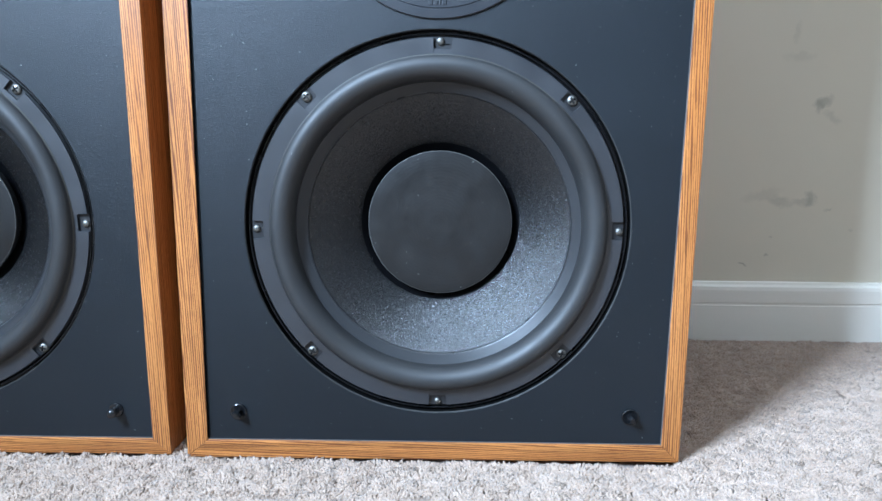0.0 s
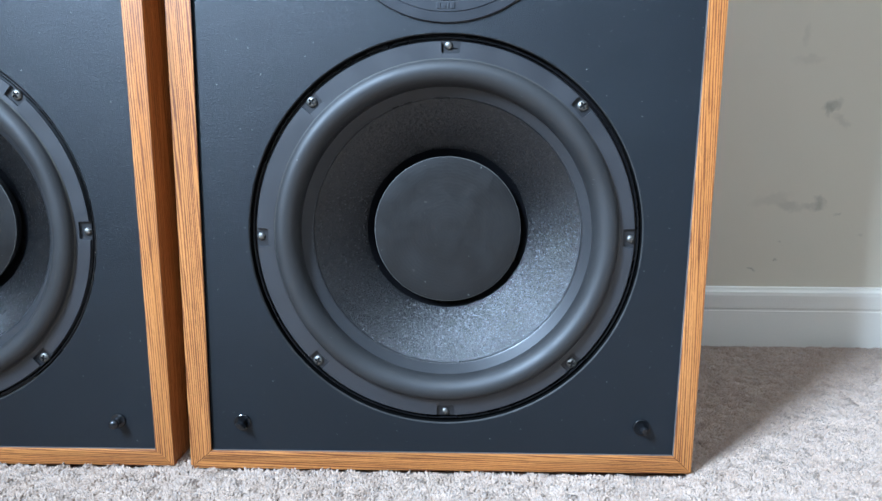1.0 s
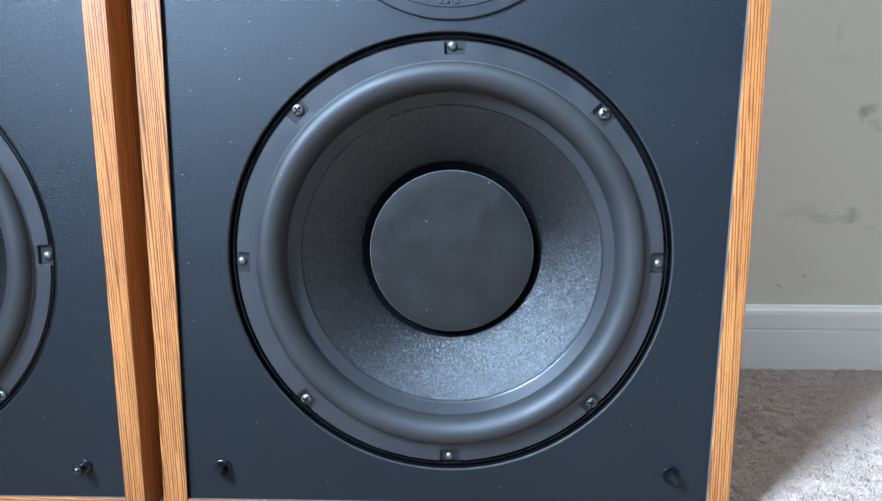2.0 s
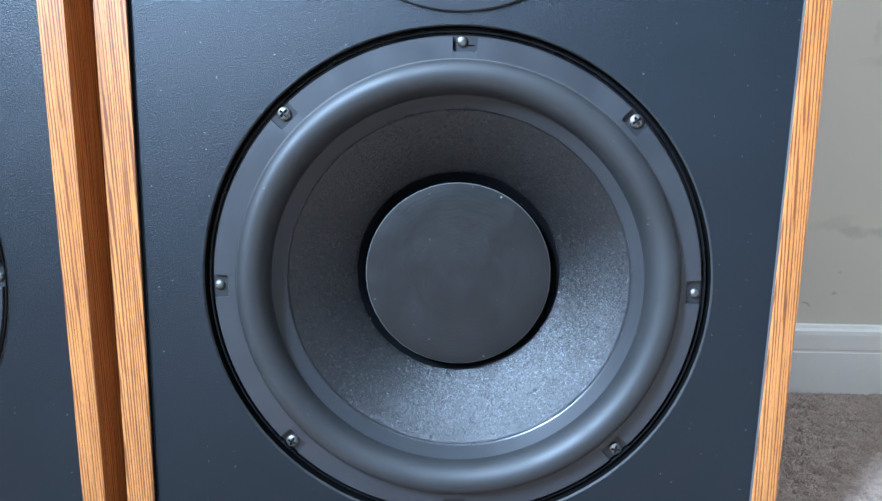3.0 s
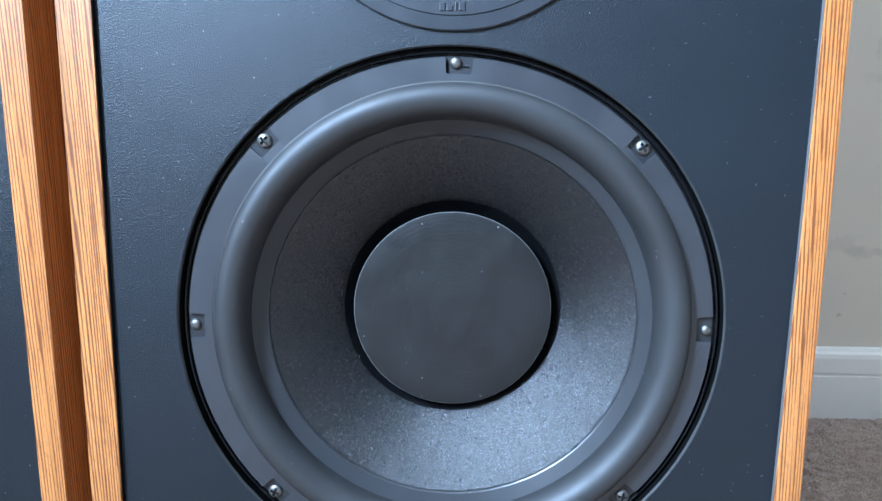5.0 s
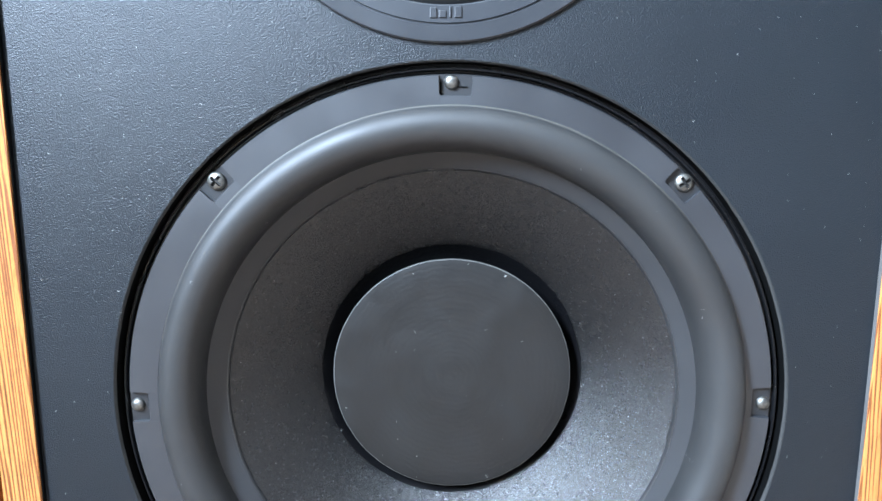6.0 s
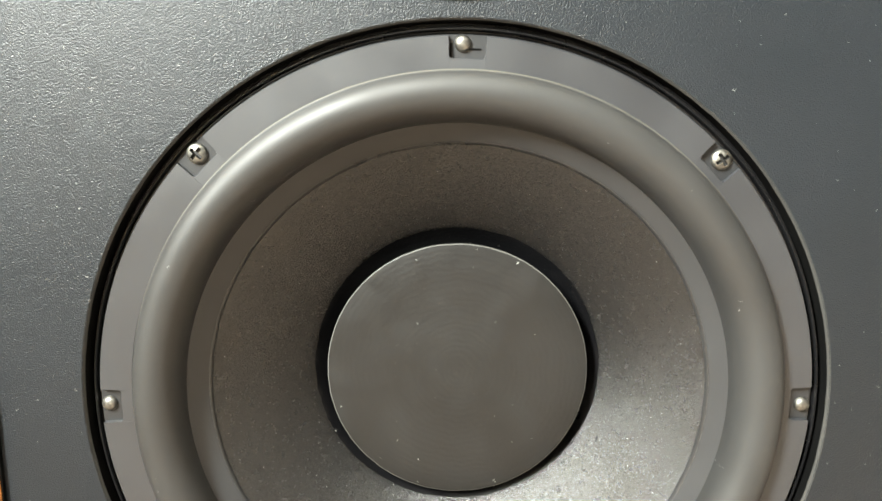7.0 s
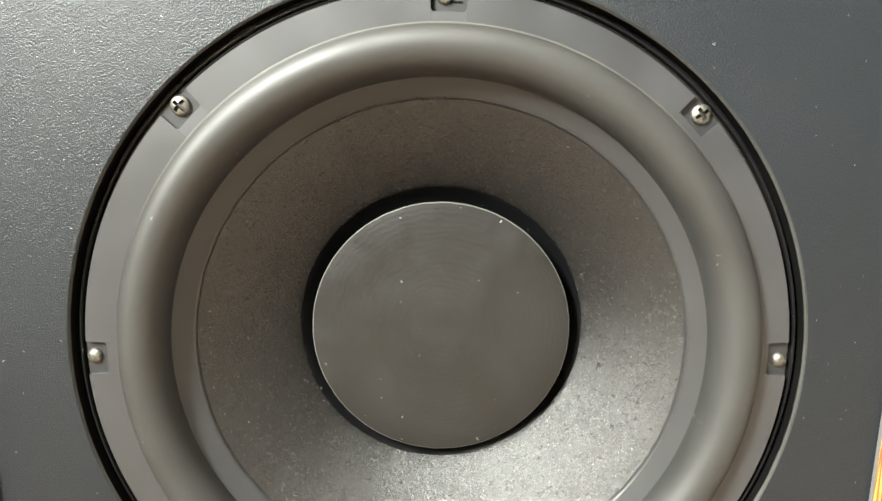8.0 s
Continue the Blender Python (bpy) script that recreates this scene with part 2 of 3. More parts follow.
def box(x0, x1, y0, y1, z0, z1, bevel=0.0, seg=2):
    bm = bmesh.new()
    bmesh.ops.create_cube(bm, size=1, matrix=Matrix.Translation(((x0 + x1) / 2, (y0 + y1) / 2, (z0 + z1) / 2)) @ Matrix.Diagonal((x1 - x0, y1 - y0, z1 - z0, 1)))
    if bevel:
        bmesh.ops.bevel(bm, geom=bm.edges[:], offset=bevel, segments=seg, affect="EDGES", profile=0.5)
    return bm


def lathe(profile, n=160, closed=False, jitter=None):
    """Turns (radius, y) points round the y axis."""
    bm = bmesh.new()
    rings = []
    for k, (r, y) in enumerate(profile):
        if r < 1e-6:
            rings.append([bm.verts.new((0, y, 0))])
            continue
        ring = []
        for i in range(n):
            a = 2 * math.pi * i / n
            q = r + (jitter(k, a) if jitter else 0)
            ring.append(bm.verts.new((q * math.cos(a), y, q * math.sin(a))))
        rings.append(ring)
    pairs = list(zip(rings, rings[1:])) + ([(rings[-1], rings[0])] if closed else [])
    for p, q in pairs:
        for i in range(n):
            j = (i + 1) % n
            if len(p) == 1:
                bm.faces.new((p[0], q[i], q[j]))
            elif len(q) == 1:
                bm.faces.new((p[i], p[j], q[0]))
            else:
                bm.faces.new((p[i], p[j], q[j], q[i]))
    return bm


def prism(outline, y0, y1, bevel=0.0):
    """An outline in x and z, drawn out along y."""
    bm = bmesh.new()
    a = [bm.verts.new((x, y0, z)) for x, z in outline]
    b = [bm.verts.new((x, y1, z)) for x, z in outline]
    bm.faces.new(a), bm.faces.new(b)
    for i in range(len(a)):
        j = (i + 1) % len(a)
        bm.faces.new((a[i], a[j], b[j], b[i]))
    if bevel:
        bmesh.ops.bevel(bm, geom=bm.edges[:], offset=bevel, segments=2, affect="EDGES", profile=0.5)
    return bm


# ---- the room ----
RX0, RX1, RY0, RY1, RZ1, T = WIN_X, 2.4, -3.2, 0.352, 2.4, 0.15
FLOOR_Z = -0.0070
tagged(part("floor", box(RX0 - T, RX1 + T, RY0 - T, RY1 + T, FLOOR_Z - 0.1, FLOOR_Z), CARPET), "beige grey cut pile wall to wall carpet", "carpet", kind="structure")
# Ceiling is added out of view; its white fills the floor shadow with bounce.
tagged(part("ceiling", box(RX0 - T, RX1 + T, RY0 - T, RY1 + T, RZ1, RZ1 + 0.1), WHITE), "unseen plain ceiling, white to bounce light down", "ceiling", kind="structure")
tagged(part("wall_back", box(RX0 - T, RX1 + T, RY1, RY1 + T, FLOOR_Z, RZ1), SCUFFED), "greige painted wall with grey scuff marks", "wall", kind="structure")
# Right and front walls are added out of view, dark to keep ambient light low.
tagged(part("wall_right", box(RX1, RX1 + T, RY0, RY1, FLOOR_Z, RZ1), DEEP), "unseen plain wall, darkened to cut bounced light", "wall", kind="structure")
tagged(part("wall_front", box(RX0 - T, RX1 + T, RY0 - T, RY0, FLOOR_Z, RZ1), DEEP), "unseen plain wall, darkened to cut bounced light", "wall", kind="structure")


def window_wall():
    bm = bmesh.new()
    for y0, y1, z0, z1 in ((RY0, WIN_Y0, FLOOR_Z, RZ1), (WIN_Y1, RY1, FLOOR_Z, RZ1), (WIN_Y0, WIN_Y1, FLOOR_Z, WIN_Z0), (WIN_Y0, WIN_Y1, WIN_Z1, RZ1)):
        bmesh.ops.create_cube(bm, size=1, matrix=Matrix.Translation((RX0 - T / 2, (y0 + y1) / 2, (z0 + z1) / 2)) @ Matrix.Diagonal((T, y1 - y0, z1 - z0, 1)))
    return bm


tagged(part("wall_left", window_wall(), WALL), "plain greige painted wall with a window opening", "wall", kind="structure")
win = tagged(new("window_1"), "tall white framed window letting in daylight", "window", kind="structure")
win.location = (RX0 - T + 0.04, (WIN_Y0 + WIN_Y1) / 2, WIN_Z0)
hw, hh = (WIN_Y1 - WIN_Y0) / 2, WIN_Z1 - WIN_Z0
for y0, y1, z0, z1 in ((-hw, -hw + 0.05, 0, hh), (hw - 0.05, hw, 0, hh), (-hw + 0.05, hw - 0.05, 0, 0.05), (-hw + 0.05, hw - 0.05, hh - 0.05, hh)):
    part("window_frame", box(-0.025, 0.025, y0, y1, z0, z1, 0.003), TRIM, win)
pane = part("pane", box(-0.003, 0.003, -hw + 0.05, hw - 0.05, 0.05, hh - 0.05), GLASS, win)
pane.visible_shadow = False


def baseboard_profile():
    """Height profile of the skirting: flat face, groove line and stepped cap."""
    return [(0, FLOOR_Z), (-0.011, FLOOR_Z), (-0.011, 0.0455), (-0.0104, 0.0463), (-0.0104, 0.0485), (-0.0114, 0.0495), (-0.0118, 0.066), (-0.011, 0.0705), (-0.0075, 0.0725), (-0.006, 0.0755), (0, 0.076)]


def baseboard():
    bm = bmesh.new()
    rows = [[bm.verts.new((x, RY1 + y, z)) for y, z in baseboard_profile()] for x in (RX0, RX1)]
    for i in range(len(rows[0]) - 1):
        bm.faces.new((rows[0][i], rows[1][i], rows[1][i + 1], rows[0][i + 1]))
    for r in rows:
        bm.faces.new(r)
    return bm


tagged(part("baseboard", baseboard(), TRIM), "white painted stepped baseboard, slightly dirty", "baseboard", kind="structure")


# ---- loudspeakers ----
W, H, D = 0.203, 0.72, 0.29          # half width, height, depth
SIDE, SILL = 0.0165, 0.0136          # edges of the panels
MID = 0.36                           # height up to which the frame is a little out of square
FRONT, EDGE_Y = 0.005, 0.0022        # front board, and the panels' edges before it
HOLE = 0.1518
UX, UZ, UR = 0.005, 0.4395, 0.0912   # upper driver


def ring_region(bm, cx, cz, r, x0, x1, z0, z1, y, n=144):
    """A rectangle with a round hole, as one ring of faces; returns the hole's rim."""
    angles = sorted({*(2 * math.pi * i / n for i in range(n)), *((math.atan2(z - cz, x - cx)) % (2 * math.pi) for x in (x0, x1) for z in (z0, z1))})
    inner, outer = [], []
    for a in angles:
        c, s = math.cos(a), math.sin(a)
        reach = min((x1 - cx) / c if c > 1e-9 else (x0 - cx) / c if c < -1e-9 else 9, (z1 - cz) / s if s > 1e-9 else (z0 - cz) / s if s < -1e-9 else 9)
        inner.append(bm.verts.new((cx + r * c, y, cz + r * s)))
        outer.append(bm.verts.new((cx + reach * c, y, cz + reach * s)))
    for i in range(len(angles)):
        j = (i + 1) % len(angles)
        bm.faces.new((inner[i], inner[j], outer[j], outer[i]))
    return inner


def front_board(CX, CZ):
    bm = bmesh.new()
    x0, x1, z0, z1, zm = -W + 0.006, W - 0.004, 0.006, H - 0.006, 0.3445
    for cx, cz, r, a, b in ((CX, CZ, HOLE, z0, zm), (UX, UZ, UR - 0.008, zm, z1)):
        rim = ring_region(bm, cx, cz, r, x0, x1, a, b, FRONT)
        back = [bm.verts.new((v.co.x, FRONT + 0.0185, v.co.z)) for v in rim]
        for i in range(len(rim)):
            j = (i + 1) % len(rim)
            bm.faces.new((rim[i], rim[j], back[j], back[i]))
    return bm


def rim_wear(k, a):
    return 0.00018 * noise.noise((30 * math.cos(a), 30 * math.sin(a), 3.1)) if k > 1 else 0.0


def rim_chamfer():
    """The cut edge of the big hole, a hair in front of its wall."""
    return lathe([(HOLE + 0.0004, 0.0001), (HOLE + 0.0003, -0.0002), (HOLE - 0.0005, 0.0008), (HOLE - 0.0006, 0.0014)], 200, jitter=rim_wear)


def gasket(NOTCH):
    """Flat trim ring, cut away round each fastener."""
    r0, r1, cut, half = 0.1322, 0.1460, 0.1376, 0.0070 / 0.14
    marks = []
    for i in range(360):
        a = 2 * math.pi * i / 360
        if all(abs((a - c + math.pi) % (2 * math.pi) - math.pi) > half + 0.002 for c in NOTCH):
            marks.append((a, r1))
    for c in NOTCH:
        e = 0.0009 / 0.14
        marks += [((c - half) % (2 * math.pi), r1), ((c - half + 0.0004) % (2 * math.pi), cut + 0.001), ((c - half + e) % (2 * math.pi), cut), (c, cut), ((c + half - e) % (2 * math.pi), cut), ((c + half - 0.0004) % (2 * math.pi), cut + 0.001), ((c + half) % (2 * math.pi), r1)]
    marks.sort()
    bm = bmesh.new()
    sections = [lambda o: (o, 0.0055), lambda o: (o, 0.0027), lambda o: (o - 0.0003, 0.0023), lambda o: (r0 + 0.0006, 0.0021), lambda o: (r0, 0.0026), lambda o: (r0, 0.0055)]
    rings = []
    for a, o in marks:
        rings.append([bm.verts.new((f(o)[0] * math.cos(a), f(o)[1], f(o)[0] * math.sin(a))) for f in sections])
    for i in range(len(rings)):
        p, q = rings[i], rings[(i + 1) % len(rings)]
        for k in range(len(sections) - 1):
            bm.faces.new((p[k], q[k], q[k + 1], p[k + 1]))
    return bm


def surround_profile():
    """Half roll of the rubber, from the lip to the band on the cone."""
    pts = [(0.1345, 0.0036)]
    a0, a1 = radians(-14), radians(178)
    for i in range(45):
        u = i / 44
        a = a0 + (a1 - a0) * u
        pts.append((0.1232 + 0.0097 * math.cos(a), 0.0026 + 0.0056 * u * u - 0.0102 * math.sin(a)))
    return pts + [(0.1134, 0.0088)]


LAND_OUT, LAND_IN = (0.1141, 0.0079), (0.1061, 0.0124)


def landing_profile():
    """Sloping flat band, with a thin inner edge that steps down to the cone."""
    (r0, y0), (r1, y1) = LAND_OUT, LAND_IN
    pts = [(r0 + 0.0004, y0 + 0.0010), (r0, y0)]
    pts += [(r0 + (r1 - r0) * u, y0 + (y1 - y0) * u) for u in (0.06, 0.3, 0.6, 0.94)]
    return pts + [(r1, y1), (r1 - 0.0004, y1 + 0.0005), (r1 - 0.0004, y1 + 0.0014)]


def cone_profile():
    pts = [(0.1066, 0.0130)]
    for i in range(0, 17):
        u = i / 16
        pts.append((0.1057 - 0.0477 * u, 0.0134 + 0.0408 * u - 0.0026 * math.sin(math.pi * u)))
    return pts


def cross_screw():
    """Pan head with a sunk cross."""
    bm = bmesh.new()
    R, n, rows = 0.0040, 64, 16
    top = bm.verts.new((0, -0.0006, 0))
    last = None
    for k in range(1, rows + 1):
        r = R * k / rows
        ring = []
        for i in range(n):
            a = 2 * math.pi * i / n
            u, v = abs(r * math.cos(a)), abs(r * math.sin(a))
            dome = -0.0024 * math.sqrt(max(0, 1 - (r / R * 0.96) ** 2))
            sunk = (u < 0.0006 or v < 0.0006) and max(u, v) < 0.0025 or u + v < 0.0014
            ring.append(bm.verts.new((r * math.cos(a), -0.0006 if sunk else dome, r * math.sin(a))))
        for i in range(n):
            j = (i + 1) % n
            f = bm.faces.new((top, ring[i], ring[j]) if last is None else (last[i], last[j], ring[j], ring[i]))
            f.material_index = 1 if any(abs(q.co.y + 0.0006) < 1e-6 and k < 12 for q in f.verts) else 0
        last = ring
    low = [bm.verts.new((v.co.x, 0.0012, v.co.z)) for v in last]
    for i in range(n):
        j = (i + 1) % n
        bm.faces.new((last[i], last[j], low[j], low[i]))
    return bm


def rivet():
    return lathe([(0, -0.0021), (0.0010, -0.0020), (0.0022, -0.0016), (0.0029, -0.0009), (0.0033, 0.0002), (0.0033, 0.0012)], 32)


def peg():
    """Grille peg: collar, waisted shaft and ball tip."""
    return lathe([(0, -0.0112), (0.0018, -0.0110), (0.0033, -0.0100), (0.0040, -0.0084), (0.0039, -0.0068), (0.0031, -0.0052), (0.0029, -0.0032), (0.0036, -0.0016), (0.0058, -0.0014), (0.0063, -0.0005), (0.0063, 0.0004)], 32)


def split_peg():
    """Grille peg with a hollow collar, whose tip has broken into three prongs."""
    bm = lathe([(0.0026, 0.0002), (0.0030, -0.0008), (0.0046, -0.0012), (0.0062, -0.0020), (0.0068, -0.0016), (0.0068, 0.0004)], 36)
    for k, (tall, lean) in enumerate(((0.0102, 6), (0.0086, -4), (0.0094, 10))):
        m = pose(0, 0, 0, 0, 20 + 120 * k, 0) @ pose(0, 0, 0.0021, lean, 0, 0)
        prong = [(0.0044, 0.0), (0.0038, 0.45), (0.0052, 0.75), (0.0034, 1.0)]
        rings = []
        for w, u in prong:
            rings.append([bm.verts.new(m @ Vector((x * w * 0.5, -tall * u, z * w * 0.36))) for x, z in ((-1, -1), (0.6, -1), (1, -0.2), (0.7, 1), (-0.7, 1), (-1, 0.2))])
        for p, q in zip(rings, rings[1:]):
            for i in range(6):
                j = (i + 1) % 6
                bm.faces.new((p[i], p[j], q[j], q[i]))
        bm.faces.new(rings[-1])
    return bm


def glue_edge(k, a):
    return 0.0008 * noise.noise((6 * math.cos(a), 6 * math.sin(a), 1.7)) + 0.0004 * noise.noise((25 * math.cos(a), 25 * math.sin(a), 4)) if k == 0 else 0.0


def bead_edge(k, a):
    return 0.0002 * noise.noise((14 * math.cos(a), 14 * math.sin(a), 6.0)) if k > 2 else 0.0


def edge_wear(k, a):
    return -0.00025 * max(0.0, noise.noise((9 * math.cos(a), 9 * math.sin(a), 2.2)) + 0.15)


EDGE_SET = Matrix.Translation((0.0010, 0, 0.0004))
MIDDLE = Matrix.Translation((0.0016, 0, 0.0004))


def loudspeaker(name, label, s, EL, ER, TOP_L, TOP_R, CX, CZ, LOW_L, LOW_R, MID_L, MID_R, FASTENERS, PEGS):
    thing = tagged(new(name), label, "loudspeaker", "pair of loudspeakers")
    part("side_panel", prism([(EL, -0.0036), (LOW_L, s - 0.002), (MID_L, MID), (MID_L, H - s), (TOP_L, H), (TOP_L, MID)], EDGE_Y, D, 0.0006), WOOD_Z, thing, "oak veneered side panel")
    part("side_panel", prism([(ER, -0.0007), (LOW_R, s), (MID_R, MID), (MID_R, H - s), (TOP_R, H), (TOP_R, MID)], EDGE_Y, D, 0.0006), WOOD_Z, thing, "oak veneered side panel")
    part("bottom_panel", prism([(EL, -0.0036), (ER, -0.0007), (LOW_R, s), (LOW_L, s - 0.002)], EDGE_Y, D, 0.0006), WOOD_X, thing, "oak veneered bottom panel")
    part("top_panel", prism([(TOP_L, H), (TOP_R, H), (MID_R, H - s), (MID_L, H - s)], EDGE_Y, D, 0.0006), WOOD_X, thing, "oak veneered top panel")
    a = SIDE
    part("edge_line", prism([(LOW_L, s - 0.0018), (LOW_R, s + 0.0002), (LOW_R, s + 0.0006), (LOW_L, s - 0.0014)], FRONT - 0.0012, FRONT - 0.0002), CHIP, thing, "pale worn edge of the veneer")
    # Painted light: left inner edge black for shadow, right one pale for daylight.
    for x0, x1, side in ((LOW_L, MID_L, 0.0007), (LOW_R, MID_R, -0.0004)):
        part("frame_lining", prism([(x0 - side, s), (x0 + side, s), (x1 + side, MID), (x1 + side, H - s), (x1 - side, H - s), (x1 - side, MID)], EDGE_Y + 0.0009, FRONT + 0.002), LINING if side > 0 else CHIP, thing, "inner edge of the frame, blackened as shade" if side > 0 else "inner edge of the frame, paled as window light")
    part("back_panel", box(-W + a, W - a, D - 0.02, D - 0.002, s, H - s), INSIDE, thing)
    part("front_board", front_board(CX, CZ), VINYL, thing, "black leather-grained front board", smooth=30)
    here = Matrix.Translation((CX, FRONT, CZ))
    part("hole_rim", rim_chamfer(), EDGE, thing, at=here, smooth=25)
    # Wall coloured near-black all round: the unlit gap's shade is in the colour.
    part("hole_wall", lathe([(HOLE - 0.0006, 0.0013), (HOLE - 0.0006, 0.0086)], 200), LINING, thing, "wall of the hole, its shade put in as black", here, 25)
    basket = part("basket_flange", lathe([(HOLE - 0.0007, 0.0098), (HOLE - 0.0007, 0.0080), (0.1498, 0.0080), (0.1494, 0.0046), (0.1491, 0.0040), (0.1484, 0.0039), (0.1481, 0.0044), (0.1478, 0.0066), (0.1466, 0.0070), (0.1290, 0.0070), (0.1290, 0.0088)], 200), BASKET, thing, "black stamped metal driver frame", here, 18)
    part("gasket", gasket([f + d for f, d in zip(FASTENERS, (0.006, 0.0, -0.012, 0.004, 0.004, 0.0, 0.0, 0.0))]), GASKET, basket, "dark grey trim ring with cut-outs at the fasteners", smooth=35)
    for k in range(7):
        a = radians(241 + 1.15 * k + (0.9 if k > 2 else 0))
        part("raised_mark", box(-0.0006, 0.0006, 0.00195, 0.0024, -0.0011, 0.0011), GASKET, basket, "", Matrix.Translation((0.1392 * math.cos(a), 0, 0.1392 * math.sin(a))) @ pose(0, 0, 0, 0, 270 - math.degrees(a), 0))
    part("gasket_base", lathe([(0.1466, 0.0060), (0.1466, 0.0048), (0.1462, 0.0045), (0.1330, 0.0045), (0.1330, 0.0060)], 200), POCKET, basket, smooth=30)
    top = FASTENERS[2]
    for x, z, w, h, text in ((0.0035, 0.1412, 0.0066, 0.0005, "dark parting line in the cut-out"), (-0.0046, 0.1405, 0.0008, 0.0056, "dark slot beside the rivet")):
        part("slot", box(x - w / 2, x + w / 2, 0.0041, 0.0046, z - h / 2, z + h / 2), LINING, basket, text, pose(0, 0, 0, 0, 90 - math.degrees(top), 0))
    part("lip", lathe([(0.1335, 0.0026), (0.1333, 0.0016), (0.1329, 0.0011), (0.1325, 0.0011), (0.1322, 0.0020)], 220), LIP, basket, "pale dusty lip of the surround", EDGE_SET, 60)
    part("surround", lathe(surround_profile(), 220), RUBBER, basket, "black half-roll rubber surround", EDGE_SET, 50)
    part("landing", lathe(landing_profile(), 220), BAND, basket, "flat sloping inner band of the rubber surround", MIDDLE, 32)
    cone = part("cone", lathe(cone_profile(), 220), CONE, basket, "coated black paper cone", MIDDLE, 50)
    part("glue_bead", lathe([(0.1064, 0.0127), (0.1061, 0.0122), (0.1057, 0.0125), (0.1053, 0.0131), (0.1049, 0.0142)], 220, jitter=bead_edge), BEAD, basket, "thin glossy bead of glue round the cone", MIDDLE, 60)
    part("glue_ring", lathe([(0.0670, 0.0448), (0.0652, 0.0462), (0.0610, 0.0502), (0.0560, 0.0530)], 220, jitter=glue_edge), GLUE, basket, "shiny black glue", MIDDLE, 60)
    part("disc", lathe([(0, 0.0394), (0.02, 0.0394), (0.045, 0.0394), (0.0597, 0.0394), (0.0602, 0.0396), (0.0604, 0.0401), (0.0604, 0.042), (0.0598, 0.0428), (0, 0.0428)], 200), DISC, basket, "flat matt black disc", MIDDLE, 35)
    part("disc_edge", lathe([(0.0600, 0.03925), (0.06035, 0.0394), (0.06055, 0.0399), (0.0603, 0.0403)], 200, jitter=edge_wear), WORN, basket, "rubbed pale edge of the disc", MIDDLE, 60)
    part("boss", lathe([(0, 0.0426), (0.052, 0.0426), (0.056, 0.0545), (0, 0.0545)], 64), INSIDE, basket, "", MIDDLE)
    global SCREW, RIVET
    for i, c in enumerate(FASTENERS):
        me = SCREW if i % 2 else RIVET
        kind, text = ("screw", "cross-headed steel screw") if i % 2 else ("rivet", "round-headed steel rivet")
        piece(kind, me, basket, Matrix.Translation((0.1432 * math.cos(c), 0.0044, 0.1432 * math.sin(c))) @ pose(0, 0, 0, 0, 20 + 37 * i, 0), text)
    for x, z in PEGS:
        whole = x > 0 and CX < 0.003
        part("peg", peg() if whole else split_peg(), PEG, thing, "black plastic grille peg" if whole else "black plastic grille peg with a split tip", Matrix.Translation((x, FRONT, z)), 40)
    up = Matrix.Translation((UX, FRONT, UZ))
    bez = part("bezel", lathe([(UR, 0.0005), (UR, -0.0012), (UR - 0.0006, -0.0018), (UR - 0.0068, -0.0020), (UR - 0.0071, -0.0012), (UR - 0.0076, -0.0012), (UR - 0.0079, -0.0018), (UR - 0.0145, -0.0016), (UR - 0.0152, -0.0010), (UR - 0.0154, 0.004)], 180), BEZEL, thing, "satin dark grey driver bezel", up, 30)
    part("surround", lathe([(UR - 0.0156, 0.0035), (UR - 0.019, -0.0005), (UR - 0.023, -0.0015), (UR - 0.027, 0.0005), (UR - 0.030, 0.005)], 120), RUBBER, bez, smooth=50)
    part("cone", lathe([(UR - 0.030, 0.005), (0.04, 0.018), (0.02, 0.030), (0.019, 0.026), (0.012, 0.021), (0, 0.019)], 120), CONE, bez, smooth=40)
    for k, (x, w, h) in enumerate(((-0.0062, 0.0028, 0.0042), (-0.0024, 0.0030, 0.0030), (0.0008, 0.0009, 0.0044), (0.0040, 0.0030, 0.0044))):
        part("embossed_mark", box(x - w / 2, x + w / 2, -0.0023, -0.0012, -UR + 0.0098, -UR + 0.0098 + h, 0.0003), BEZEL, bez)
    return thing


SCREW, RIVET = bpy.data.meshes.new("screw"), bpy.data.meshes.new("rivet")
for me, bm in ((SCREW, cross_screw()), (RIVET, rivet())):
    bmesh.ops.recalc_face_normals(bm, faces=bm.faces)
    bm.to_mesh(me)
    bm.free()
    me.materials.append(STEEL)
    me.materials.append(CROSS_SHADE)
    me.shade_smooth()
    me.set_sharp_from_angle(angle=radians(35))

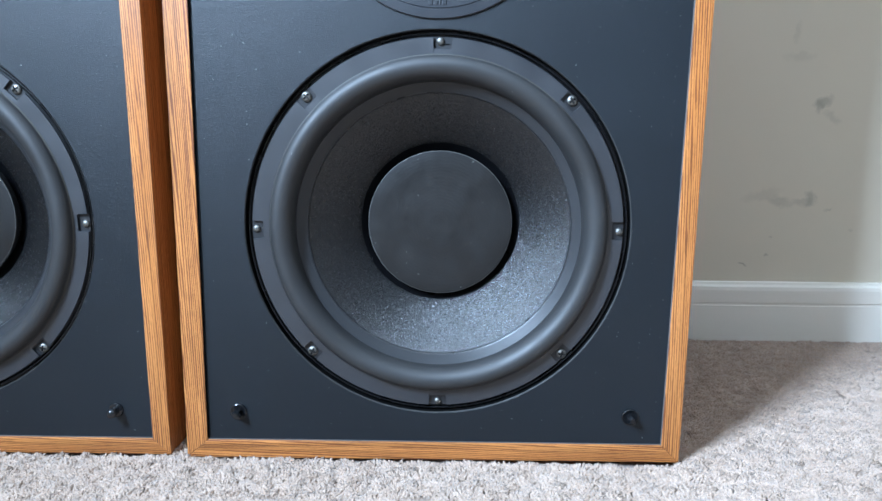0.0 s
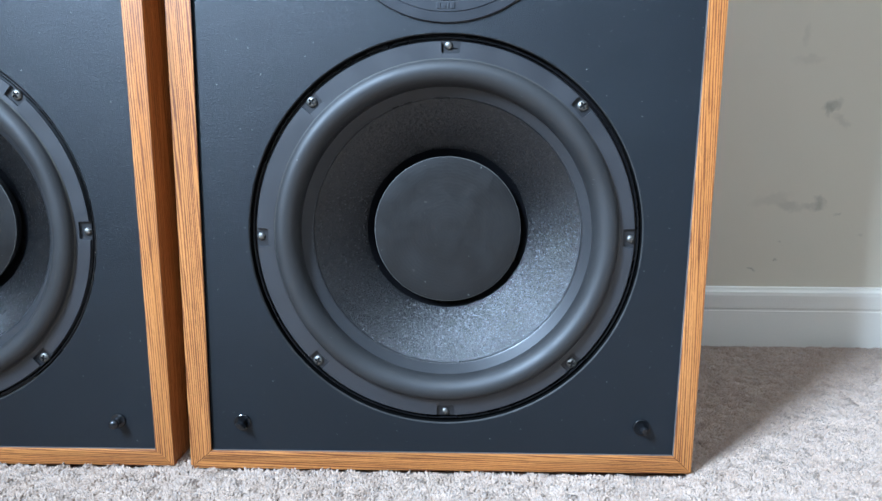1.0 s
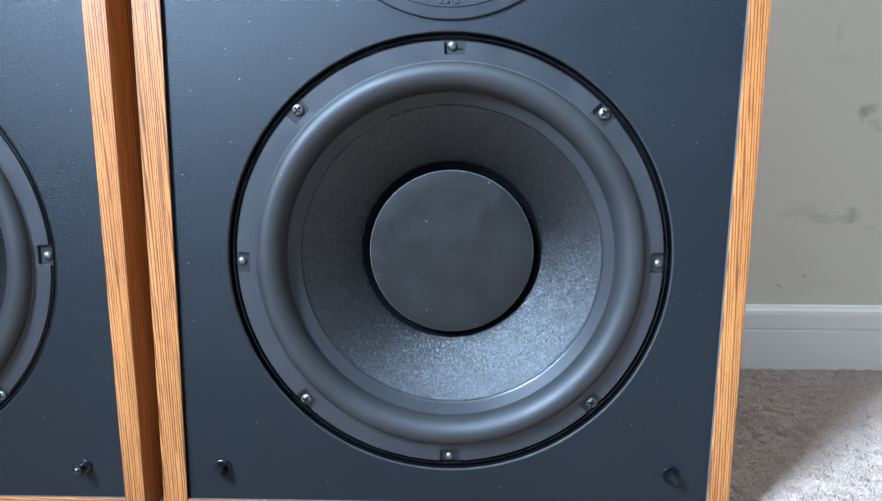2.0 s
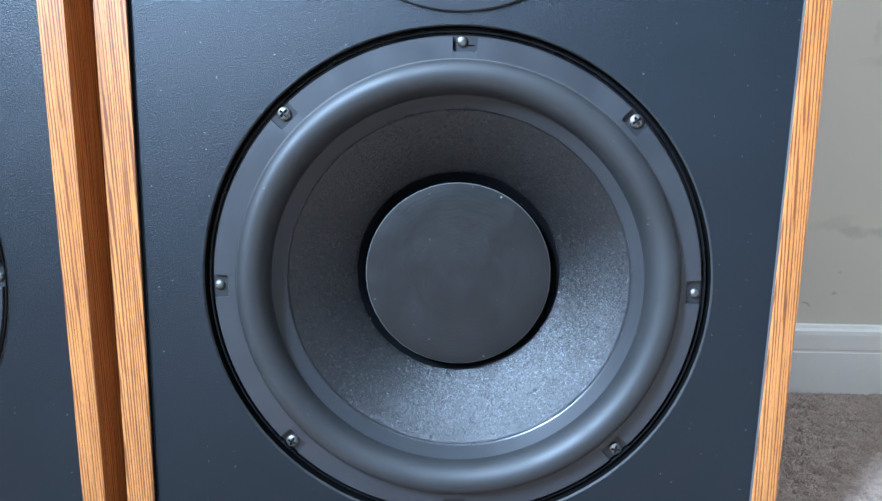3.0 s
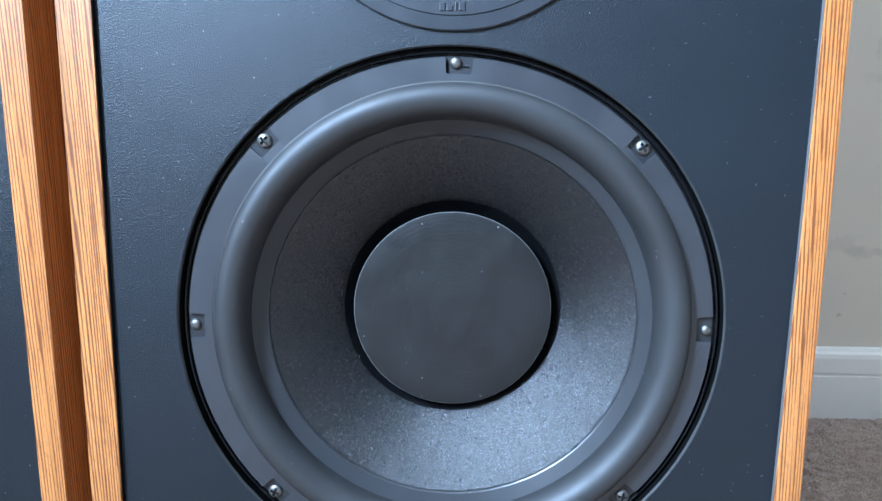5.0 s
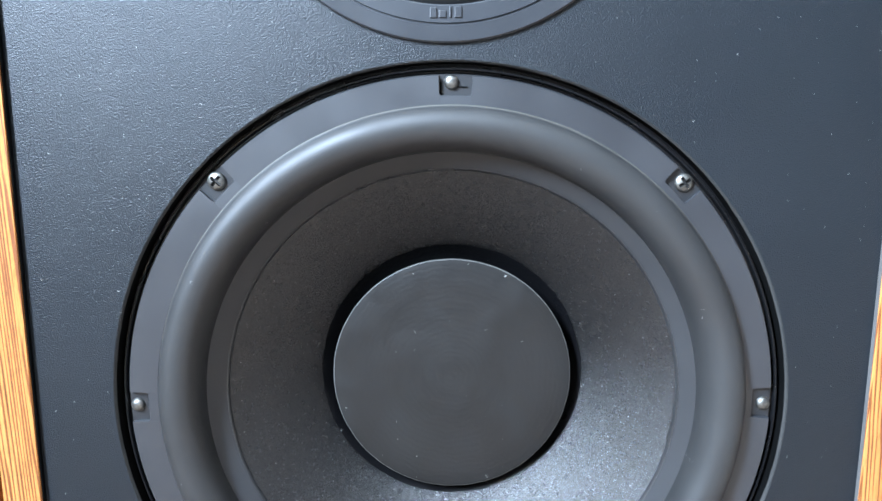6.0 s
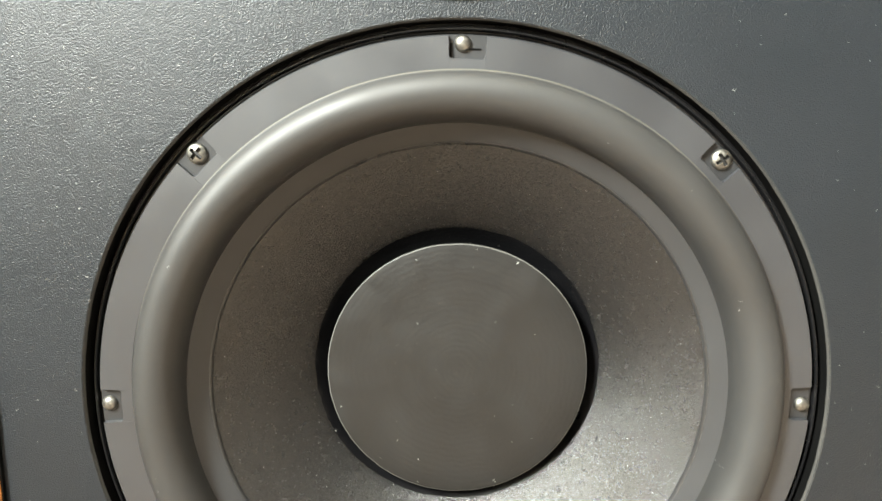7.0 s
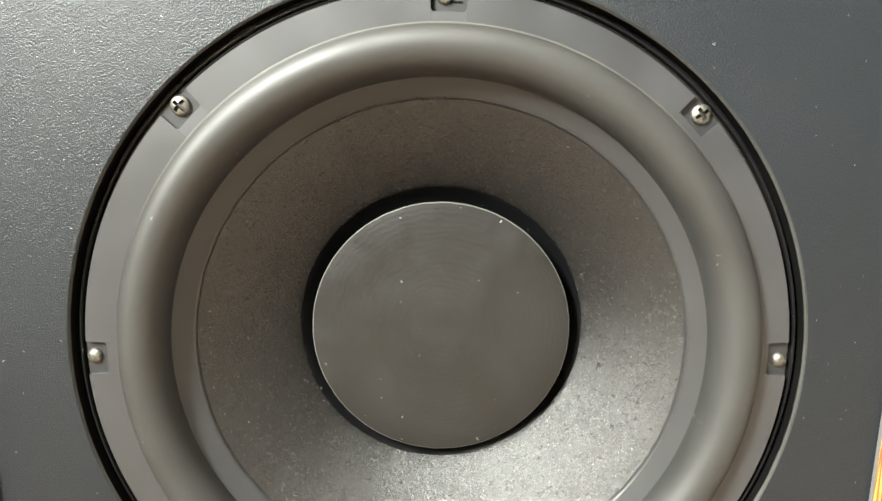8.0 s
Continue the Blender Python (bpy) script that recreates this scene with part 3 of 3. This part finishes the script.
SPEAKER_LABEL = "oak veneered floor loudspeaker with black front, standing on carpet"
speaker = loudspeaker("loudspeaker", SPEAKER_LABEL, SILL, -0.2043, 0.2035, -0.2012, 0.2054, 0.0036, 0.1898, -0.1868, 0.1888, -0.1825, 0.1920, [radians(a) for a in (-0.2, 44.2, 89.0, 134.5, 180.2, 225.0, 270.6, 315.3)], ((-0.1602, 0.0366), (0.1622, 0.0376)))
twin = loudspeaker("loudspeaker", SPEAKER_LABEL, SILL - 0.0008, -0.2035, 0.2041, -0.2035, 0.2041, 0.0018, 0.1932, -0.1868, 0.1893, -0.1868, 0.1889, [radians(a) for a in (0.0, 47.0, 91.0, 135.0, 180.0, 225.0, 270.0, 313.3)], ((-0.1602, 0.0366), (0.1592, 0.0372)))
twin.location = (-0.4225, 0, -0.0012)


# ---- carpet pile ----
def pile(x0, x1, y0, y1, step, rng, verts, faces):
    for i in range(int((x1 - x0) / step)):
        for j in range(int((y1 - y0) / step)):
            x, y = x0 + (i + rng.random()) * step, y0 + (j + rng.random()) * step
            if y > -0.001 and (-W - 0.4235 < x < W - 0.4215 or -W - 0.001 < x < W + 0.001) and y < D + 0.001:
                continue
            lump = noise.noise((x * 120, y * 120, 0.0))
            h = 0.0068 + 0.0020 * lump + rng.uniform(-0.0008, 0.0008)
            lx = rng.gauss(0, 0.0012) + 0.0048 * noise.noise((x * 95, y * 95, 5)) + 0.0016 * noise.noise((x * 45, y * 45, 2))
            ly = rng.gauss(0, 0.0012) + 0.0048 * noise.noise((x * 95, y * 95, 9)) + 0.0016 * noise.noise((x * 45, y * 45, 7))
            r, turn, k = rng.uniform(0.0010, 0.0018), rng.uniform(0, 6.3), len(verts)
            for u, q in ((0.0, 0.95), (0.74, 1.1)):
                for c in range(3):
                    a = turn + u * 1.2 + c * math.pi / 1.5
                    verts.append((x + lx * u + r * q * math.cos(a), y + ly * u + r * q * math.sin(a), FLOOR_Z - 0.001 + h * u))
            verts.append((x + lx * 1.25, y + ly * 1.25, FLOOR_Z - 0.001 + h))
            for c in range(3):
                d = (c + 1) % 3
                faces.append((k + c, k + d, k + 3 + d, k + 3 + c))
                faces.append((k + 3 + c, k + 3 + d, k + 6))


rng = random.Random(4)
verts, faces = [], []
pile(-0.50, 0.66, -0.12, 0.0, 0.0013, rng, verts, faces)
pile(0.19, 0.66, 0.0, RY1 - 0.009, 0.0013, rng, verts, faces)
pile(-0.24, -0.19, 0.0, RY1 - 0.009, 0.0013, rng, verts, faces)
me = bpy.data.meshes.new("carpet_pile")
me.from_pydata(verts, [], faces)
me.materials.append(PILE)
me.shade_smooth()
tagged(new("carpet_pile", me), "soft beige grey cut carpet pile", "carpet", kind="stuff")
